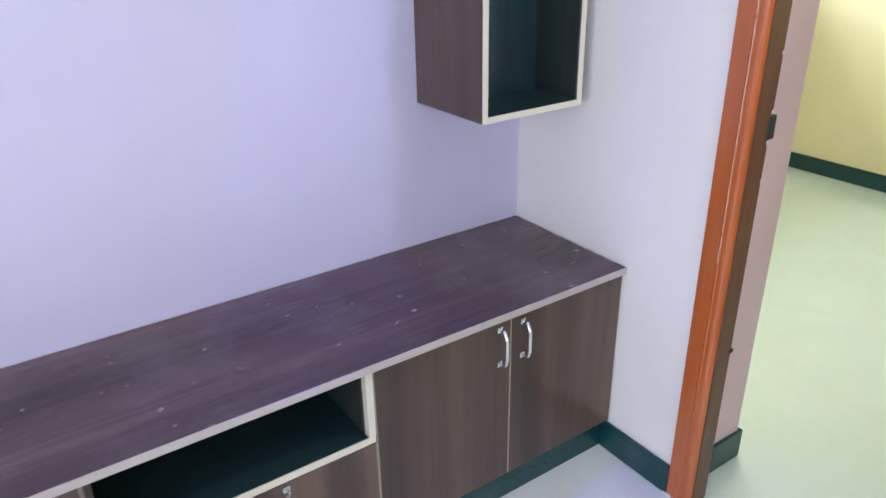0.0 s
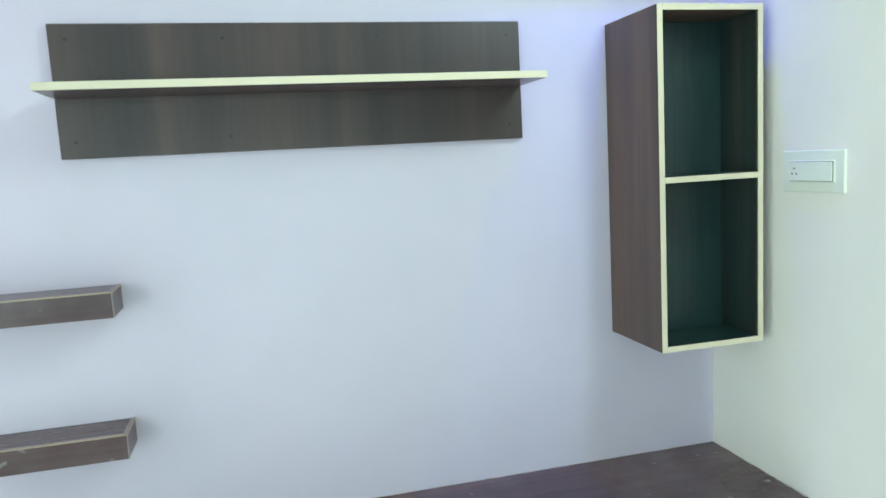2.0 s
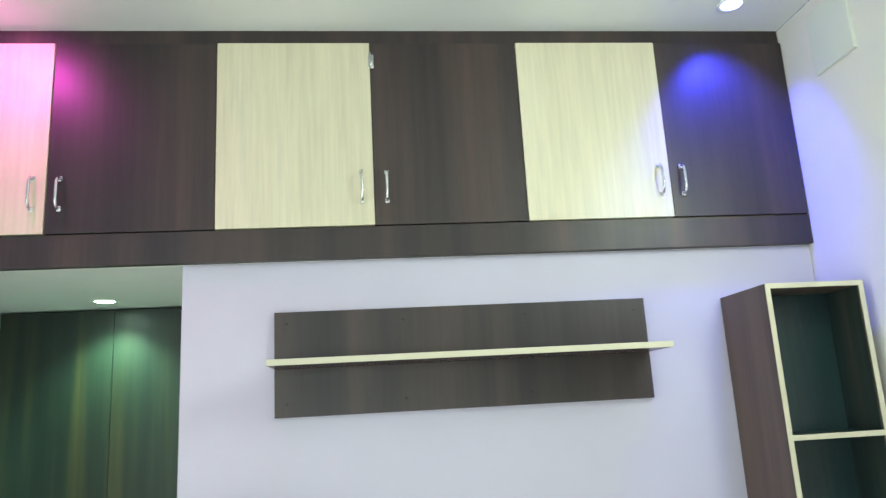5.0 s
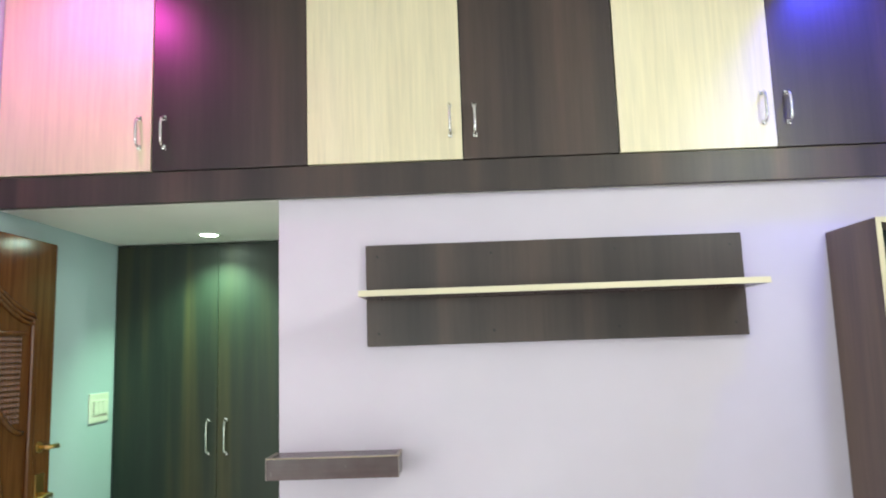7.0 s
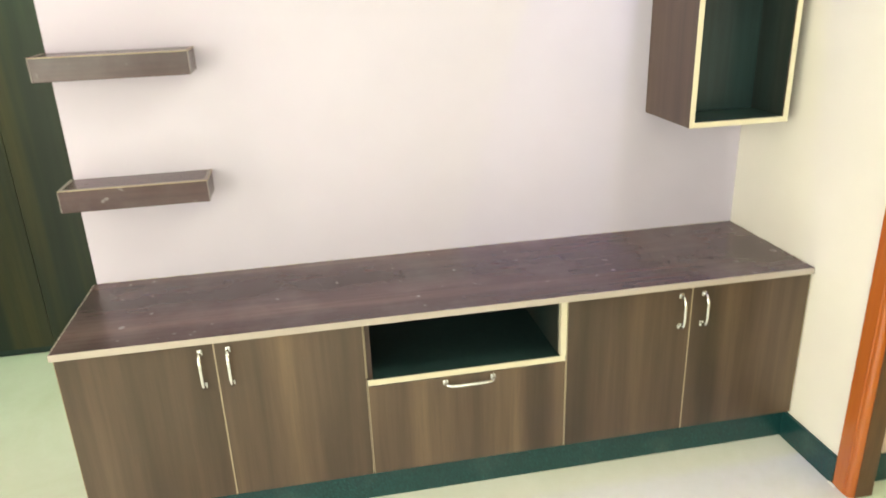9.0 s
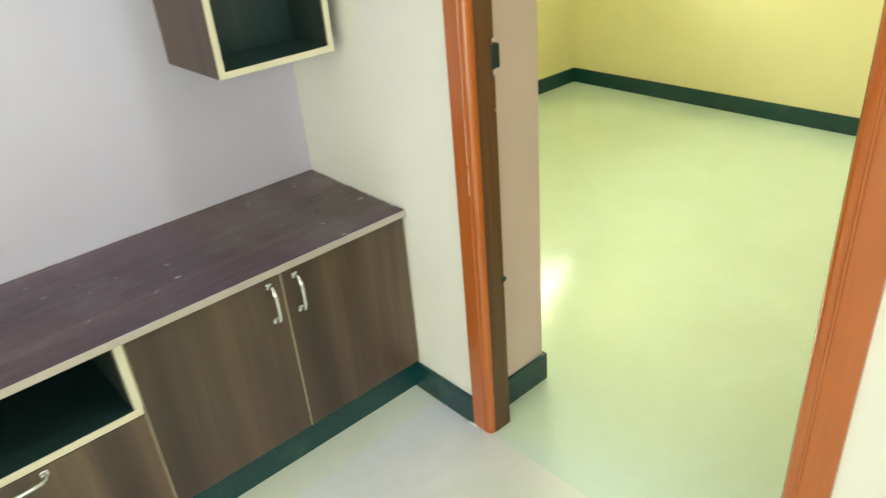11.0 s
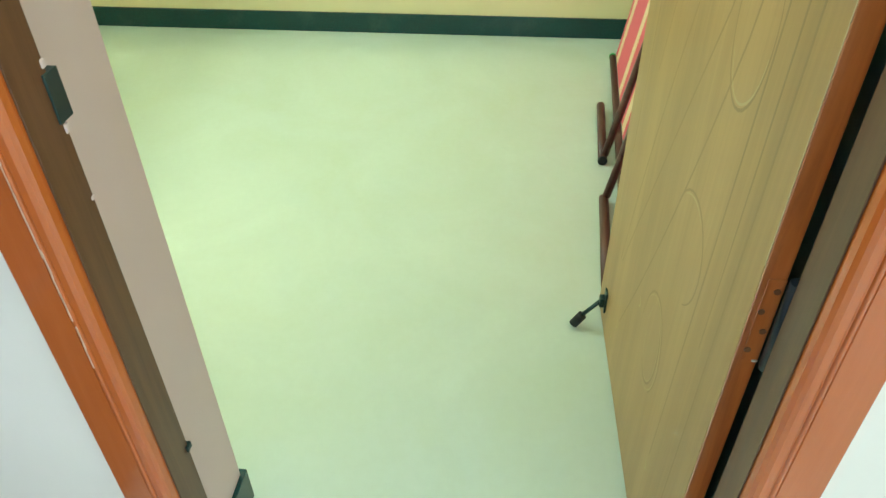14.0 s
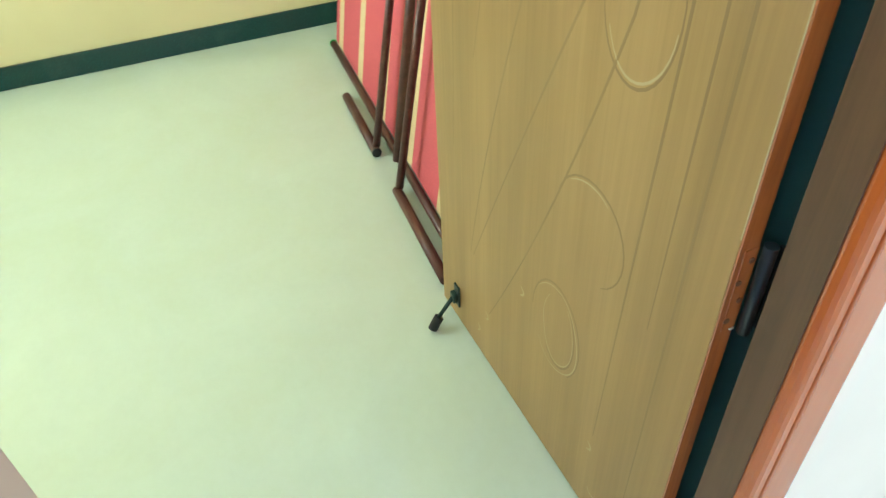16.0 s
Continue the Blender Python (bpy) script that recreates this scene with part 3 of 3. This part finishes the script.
part("tube", pipe(bmesh.new(), [(-0.057, -0.3, 0), (-0.057, 0.3, 0)], 0.012, 12), lens("tube_glow", (0.9, 1.0, 0.93), 9), tl)
downlight(-2.68, -0.34, CZ, (1.0, 0.25, 0.8), 12, "small round pink glowing downlight near the loft doors")
downlight(-0.27, -0.2, CZ, (0.2, 0.2, 1.0), 12, "small round blue glowing downlight near the loft doors")

# ---- carved entrance door, folded open along the wall ----
e = thing("entrance_door", (-3.052, -0.69, 0.0), "carved brown teak entrance door standing open against the wall", "door")
e.rotation_euler = (0, 0, radians(-0.9))
W_, T_ = 0.925, 0.036
part("leaf", boxed(-T_ / 2, T_ / 2, 0, W_, 0.012, 2.045, bev=0.003), CARVED, e)
F_ = T_ / 2
MID = W_ / 2
bm = bmesh.new()
for y0, y1, z0, z1 in ((0.115, 0.145, 0.2, 1.77), (W_ - 0.145, W_ - 0.115, 0.2, 1.77), (0.145, W_ - 0.145, 0.2, 0.23), (0.145, W_ - 0.145, 0.86, 0.92)):
    box(bm, F_, F_ + 0.012, y0, y1, z0, z1, 0.005)
part("moulding", bm, CARVED, e, "raised panel moulding")


def arch(u, low, rise):
    """Height of a bell-shaped arch, u from -1 to 1 across the door."""
    return low + rise * 0.5 * (1 + math.cos(math.pi * u))


for k in range(3):
    bm = pipe(bmesh.new(), [(F_ + 0.004, MID + 0.335 * (t / 20), arch(t / 20, 1.785 - 0.017 * k, 0.115)) for t in range(-20, 21)], 0.0075, 8)
    part("carving", bm, CARVED, e, "flowing carved arch line")
bm = bmesh.new()
for k in range(9):
    a = radians(20 + 17.5 * k)
    c = Vector((F_ + 0.003, MID + 0.10 * math.cos(a), 1.755 + 0.055 * math.sin(a)))
    bmesh.ops.create_uvsphere(bm, u_segments=10, v_segments=6, radius=1.0,
                              matrix=Matrix.Translation(c) @ Matrix.Rotation(a, 4, "X") @ Matrix.Diagonal((0.012, 0.032, 0.013, 1)))
bmesh.ops.create_uvsphere(bm, u_segments=12, v_segments=8, radius=1.0, matrix=Matrix.Translation((F_ + 0.003, MID, 1.765)) @ Matrix.Diagonal((0.016, 0.03, 0.03, 1)))
for f in bm.faces:
    f.smooth = True
part("carving", bm, CARVED, e, "carved flower of rounded petals")
bm = bmesh.new()
for q in range(-16, 17):
    low = arch(q / 16.5, 1.40, 0.20)
    for k in range(17):
        z = 1.70 - 0.018 * k
        if z > low + 0.012:
            bmesh.ops.create_cone(bm, segments=4, radius1=0.0105, radius2=0.004, depth=0.008, cap_ends=True,
                                  matrix=Matrix.Translation((F_ + 0.004, MID + 0.0165 * q, z)) @ Matrix.Rotation(radians(90), 4, "Y") @ Matrix.Rotation(radians(45), 4, "Z"))
part("carving", bm, CARVED, e, "lattice of small carved studs")
bm = boxed(F_, F_ + 0.01, MID - 0.29, MID + 0.29, 1.712, 1.724, bev=0.003)
pipe(bm, [(F_ + 0.003, MID + 0.29 * (t / 16), arch(t / 16, 1.39, 0.20)) for t in range(-16, 17)], 0.009, 8)
part("moulding", bm, CARVED, e, "raised arch moulding round the lattice")
bm = bmesh.new()
bmesh.ops.create_uvsphere(bm, u_segments=28, v_segments=14, radius=1.0, matrix=Matrix.Translation((F_ - 0.004, MID, 1.18)) @ Matrix.Diagonal((0.018, 0.22, 0.21, 1)))
bmesh.ops.create_uvsphere(bm, u_segments=28, v_segments=14, radius=1.0, matrix=Matrix.Translation((F_ - 0.004, MID, 0.54)) @ Matrix.Diagonal((0.018, 0.23, 0.24, 1)))
for f in bm.faces:
    f.smooth = True
part("field", bm, CARVED, e, "smooth raised oval door field")
bm = bmesh.new()
disc(bm, (T_ / 2, W_ - 0.07, 1.33), 0.018, 0.006, "x", 16)
pipe(bm, [(T_ / 2, W_ - 0.07, 1.33), (T_ / 2 + 0.035, W_ - 0.07, 1.33), (T_ / 2 + 0.04, W_ - 0.02, 1.33)], 0.008, 10)
part("latch", bm, BRASS, e, "brass night latch")
bm = boxed(T_ / 2, T_ / 2 + 0.004, W_ - 0.085, W_ - 0.035, 1.06, 1.24)
pipe(bm, [(T_ / 2, W_ - 0.06, 1.17), (T_ / 2 + 0.045, W_ - 0.06, 1.17), (T_ / 2 + 0.05, W_ - 0.17, 1.17)], 0.008, 10)
part("handle", bm, BRASS, e, "brass lever handle")
bm = boxed(-3.11, -3.07, EY1 - 0.06, EY1, 0.0, EH)
box(bm, -3.11, -3.07, EY0, EY0 + 0.06, 0.0, EH)
box(bm, -3.11, -3.07, EY0 + 0.06, EY1 - 0.06, EH - 0.06, EH)
setting("door_frame_1", bm, POST, "stained teak entrance door frame")

# ---- bedroom door frame and leaf ----
fr = tagged(new("door_frame_2"), "orange stained teak frame of the bedroom door", "door frame", kind="structure")
FX0, FX1 = -0.008, 0.1


def post(y_out, y_in, sgn, rebate, depth):
    """One upright with a moulded hall edge and a rebate for the leaf."""
    bm = bmesh.new()
    w = abs(y_in - y_out)
    bead = [(FX0 + 0.0012 - 0.003 * math.sin(radians(a)), w * 0.68 - 0.003 * math.cos(radians(a))) for a in range(0, 181, 20)]
    prof = [(FX0, 0.0), (FX0, w * 0.62), (FX0 + 0.0012, w * 0.63)] + bead + [(FX0 + 0.0012, w * 0.735), (FX0 + 0.0005, w * 0.75), (FX0 + 0.001, w * 0.86),
            (FX0 + 0.0035, w * 0.93), (FX0 + 0.0085, w * 0.975), (FX0 + 0.016, w), (depth, w), (depth, rebate), (FX1, rebate), (FX1, 0.0)]
    lo = [bm.verts.new((x, y_out + sgn * y, 0.0)) for x, y in prof]
    hi = [bm.verts.new((x, y_out + sgn * y, DH)) for x, y in prof]
    n = len(prof)
    for i in range(n):
        bm.faces.new((lo[i], lo[(i + 1) % n], hi[(i + 1) % n], hi[i]))
    bm.faces.new(lo), bm.faces.new(hi)
    return bm


part("jamb", post(-0.684, -0.752, -1, 0.014, 0.067), POST, fr, "orange stained jamb with moulded edge")
part("jamb", post(-1.608, -1.526, 1, 0.05, 0.067), POST, fr, "orange stained jamb with moulded edge")
part("head", boxed(FX0, FX1, -1.526, -0.752, DH - 0.075, DH), POST, fr)
# thin dark facings: the inner sides' shade is painted, not cast
part("jamb_rebate", boxed(0.012, 0.0685, -0.7545, -0.752, 0.0, DH - 0.075, bev=0.0008), POST_DARK, fr, "inner face of the jamb with shade in its darker brown")
part("jamb_rebate", boxed(0.012, 0.0685, -1.526, -1.5235, 0.0, DH - 0.075, bev=0.0008), POST_DARK, fr, "inner face of the jamb with shade in its darker brown")
# added dark sheet that stands in for the shade behind the hinge edge
part("gap_shade_sheet", boxed(0.0685, 0.21, -1.558, -1.5555, 0.0, DH - 0.075, bev=0), GAP, fr, "dark teal sheet painted as shade in the hinge gap")
# painted highlight: thin pale strips where the bead catches the light
bm = bmesh.new()
rng = random.Random(3)
for k in range(26):
    z = 0.74 + 0.034 * k + rng.uniform(-0.006, 0.006)
    c = -0.684 - 0.068 * 0.68 + rng.uniform(-0.0006, 0.0006)
    box(bm, FX0 - 0.0024, FX0 - 0.0008, c - rng.uniform(0.0005, 0.001), c + rng.uniform(0.0005, 0.001), z, z + rng.uniform(0.034, 0.046), 0.0003)
part("highlight_line", bm, BEAD_GLINT, fr, "pale painted highlight along the bead")
part("filler", boxed(-0.017, FX0, -0.700, -0.672, 0.0, 0.005, bev=0.0022), PLASTIC, fr, "blob of white filler at the foot")
part("strike_plate", boxed(0.058, 0.083, -0.757, -0.742, 1.024, 1.077, bev=0.001), STEEL_DARK, fr, "dark metal strike box")
part("jamb_stud", boxed(0.061, 0.074, -0.758, -0.75, 0.476, 0.487, bev=0.001), STEEL_DARK, fr)
for z, c in ((1.016, 0.006), (1.086, 0.005), (1.21, 0.004), (0.93, 0.003)):
    part("chipped_edge", boxed(0.063, 0.071, -0.756, -0.748, z - c, z + c, bev=0.002), REVEAL, fr, "chipped filler patch")

lf = thing("bedroom_door", (0.106, -1.516, 0.0), "tan veneered flush door standing wide open into the bedroom", "door")
lf.rotation_euler = (0, 0, radians(1.0))
LW = 0.855
part("leaf", boxed(0.0, LW, -0.013, 0.016, 0.008, 2.0, bev=0.001), VENEER, lf)
part("edge_band", boxed(-0.003, 0.0, -0.013, 0.0155, 0.008, 2.0, bev=0.0008), LIPPING, lf, "glossy orange brown varnished hinge edge")
part("seam", boxed(-0.0005, 0.0012, 0.0155, 0.0163, 0.85, 1.35, bev=0), CHALK, lf, "pale dried glue line")
for z in (0.767, 1.78, 0.2):
    hg = part("hinge", boxed(-0.0042, -0.003, -0.013, 0.008, z - 0.066, z + 0.066, bev=0.0004), LIPPING, lf, "painted over butt hinge plate")
    part("knuckle", pipe(bmesh.new(), [(-0.013, -0.0205, z - 0.07), (-0.013, -0.0205, z + 0.07)], 0.0085, 14), HINGE_STEEL, hg, "dark steel hinge knuckle")
    part("jamb_plate", boxed(-0.034, -0.012, -0.0385, -0.034, z - 0.066, z + 0.066, bev=0.0006), HINGE_STEEL, hg, "dark steel plate on the jamb")
    part("paint_chip", boxed(-0.0052, -0.003, -0.013, -0.006, z - 0.0695, z - 0.0665, bev=0.0006), PLASTIC, hg, "pale paint chip under the hinge")
    for k in range(4):
        part("screw", disc(bmesh.new(), (-0.0056, 0.004 if k % 2 else -0.006, z + 0.048 - 0.032 * k), 0.0042, 0.0016, "x", 10), POST_DARK, hg)
bm = boxed(LW - 0.104, LW - 0.076, 0.016, 0.021, 0.058, 0.124)
box(bm, LW - 0.101, LW - 0.079, 0.021, 0.034, 0.074, 0.104, 0.003)
pipe(bm, [(LW - 0.09, 0.03, 0.09), (LW - 0.091, 0.05, 0.066), (LW - 0.094, 0.078, 0.034)], 0.0055, 10)
part("door_stopper", bm, STEEL_DARK, lf, "dark metal kick down door stopper")
part("stopper_foot", pipe(bmesh.new(), [(LW - 0.094, 0.072, 0.04), (LW - 0.0945, 0.076, 0.035), (LW - 0.097, 0.094, 0.008)], 0.0125, 12), RUBBER, lf)
FACE = 0.016


def face_line(name, points, width, material, label):
    """A thin flat ribbon lying on the leaf's face."""
    bm = bmesh.new()
    pts = [Vector((x, FACE, z)) for x, z in points]
    rows = []
    for i, p in enumerate(pts):
        d = pts[min(i + 1, len(pts) - 1)] - pts[max(i - 1, 0)]
        side = Vector((d.z, 0, -d.x)).normalized() * width / 2
        taper = 0.35 + 0.65 * math.sin(math.pi * (i + 0.5) / len(pts))
        rows.append([bm.verts.new(p + side * taper), bm.verts.new(p + Vector((0, 0.00025, 0))), bm.verts.new(p - side * taper)])
    for a_, b_ in zip(rows, rows[1:]):
        for k in range(2):
            bm.faces.new((a_[k], a_[k + 1], b_[k + 1], b_[k])).smooth = True
    return part(name, bm, material, lf, label)


zs = [0.12 + 0.06 * i for i in range(31)]
for x_top, lin, bend, z_low in ((0.143, 0.05, 0.0, 0.2), (0.225, 0.32, 0.12, 0.18), (0.315, 0.5, -0.03, 0.3), (0.46, 0.4, -0.13, 0.3), (0.06, 0.02, 0.0, 0.1),
                                (0.60, 0.25, 0.0, 0.75), (0.74, 0.05, 0.0, 0.5), (0.095, 0.03, 0.0, 0.6)):
    face_line("grain_line", [(x_top + (lin * (1.05 - z) + bend * (1.05 - z) ** 2 if z < 1.05 else 0.3 * lin * (1.05 - z)), z) for z in zs if z >= z_low],
              0.0055, GRAIN, "dark cathedral grain line")
for cx, cz, rx, rz, a0, a1, w in ((0.225, 1.045, 0.068, 0.105, 190, 335, 0.004), (0.272, 0.66, 0.085, 0.085, 50, 130, 0.003),
                                  (0.335, 0.38, 0.075, 0.10, 40, 330, 0.003), (0.325, 0.385, 0.05, 0.085, 120, 420, 0.0025)):
    arc = [(cx + rx * math.cos(radians(a)) * (1.0 + 0.06 * math.sin(radians(2 * a))), cz + rz * math.sin(radians(a))) for a in range(a0, a1, 10)]
    face_line("scuff_mark", arc, w, CHALK, "pale chalky scuff arc")
    oval = [(cx + 1.08 * rx * math.cos(radians(a)), cz + 1.08 * rz * math.sin(radians(a))) for a in range(a0 - 40, a0 + 200, 12)]
    face_line("grain_line", oval, 0.005, GRAIN, "dark oval grain line")
face_line("scuff_mark", [(0.16 + 0.02 * math.cos(radians(a)), 0.10 + 0.03 * math.sin(radians(a))) for a in range(200, 330, 12)], 0.004, CHALK, "pale chalky scuff arc")
for x, z in ((0.641, 0.085), (0.183, 0.198), (0.45, 0.37), (0.60, 0.16)):
    face_line("scuff_mark", [(x + 0.012 * k * k, z + 0.012 * k) for k in (-1, -0.5, 0, 0.5, 1)], 0.006, CHALK, "small pale rubbed spot")

# ---- folded cot behind the door ----
ct = thing("folding_cot", (1.60, -1.598, -0.008), "folded metal cot with pink and cream striped cloth", "folding bed")
ct.rotation_euler = (radians(9), 0, radians(-3.6))
STRIPE = mat("pink_cream_striped_cloth", (0.6, 0.1, 0.12), 0.85)
tcs = node(STRIPE, "ShaderNodeTexCoord")
sep = node(STRIPE, "ShaderNodeSeparateXYZ")
link(STRIPE, tcs.outputs["Object"], sep.inputs[0])
mod = node(STRIPE, "ShaderNodeMath")
mod.operation = "PINGPONG"
mod.inputs[1].default_value = 0.1525
shift = node(STRIPE, "ShaderNodeMath")
shift.operation = "ADD"
shift.inputs[1].default_value = 9.9725
link(STRIPE, sep.outputs["X"], shift.inputs[0])
link(STRIPE, shift.outputs[0], mod.inputs[0])
mul = node(STRIPE, "ShaderNodeMath")
mul.operation = "MULTIPLY"
mul.inputs[1].default_value = 1 / 0.1525
link(STRIPE, mod.outputs[0], mul.inputs[0])
weave = noise_tex(STRIPE, coords(STRIPE, (1, 1, 1)), 300.0, 3.0)
r_ = ramp(STRIPE, mul.outputs[0], [(0.0, (0.62, 0.11, 0.14)), (0.77, (0.62, 0.11, 0.14)), (0.79, (0.72, 0.58, 0.34)), (1.0, (0.72, 0.58, 0.34))])
base(STRIPE, mixed(STRIPE, r_, ramp(STRIPE, weave, [(0.3, (0.82, 0.82, 0.82)), (0.7, (1.08, 1.08, 1.08))]), 1.0, "MULTIPLY"))
bump(STRIPE, weave, 0.3, 0.001)
part("cloth", boxed(-0.95, 0.955, -0.055, -0.008, 0.045, 0.86, bev=0.018), STRIPE, ct, "pink and cream striped cloth bed")
bm = bmesh.new()
pipe(bm, [(-0.97, 0.0, 0.04), (0.95, 0.0, 0.04)], 0.014, 10)
part("side_rail", bm, TUBE, ct)
part("side_rail", pipe(bmesh.new(), [(-0.97, 0.0, 0.87), (0.95, 0.0, 0.87)], 0.014, 10), TUBE, ct)
for x0, x1, xv in ((-0.6, -0.148, -0.155), (0.087, 0.51, 0.11)):
    bm = bmesh.new()
    pipe(bm, [(x0, 0.055, 0.017), (x1, 0.055, 0.017)], 0.016, 10)
    part("foot_bar", bm, TUBE, ct)
    part("leg", pipe(bmesh.new(), [(xv, 0.05, 0.03), (xv, 0.03, 0.8)], 0.013, 10), TUBE, ct)
part("leg", pipe(bmesh.new(), [(-0.01, 0.014, 0.04), (-0.01, 0.014, 0.87)], 0.015, 10), TUBE, ct)
part("tube_cap", disc(bmesh.new(), (0.082, 0.055, 0.017), 0.017, 0.006, "x", 12), RUBBER, ct)
part("tube_cap", disc(bmesh.new(), (0.95, 0.0, 0.04), 0.016, 0.012, "x", 12), GREEN, ct, "green plastic tube cap")
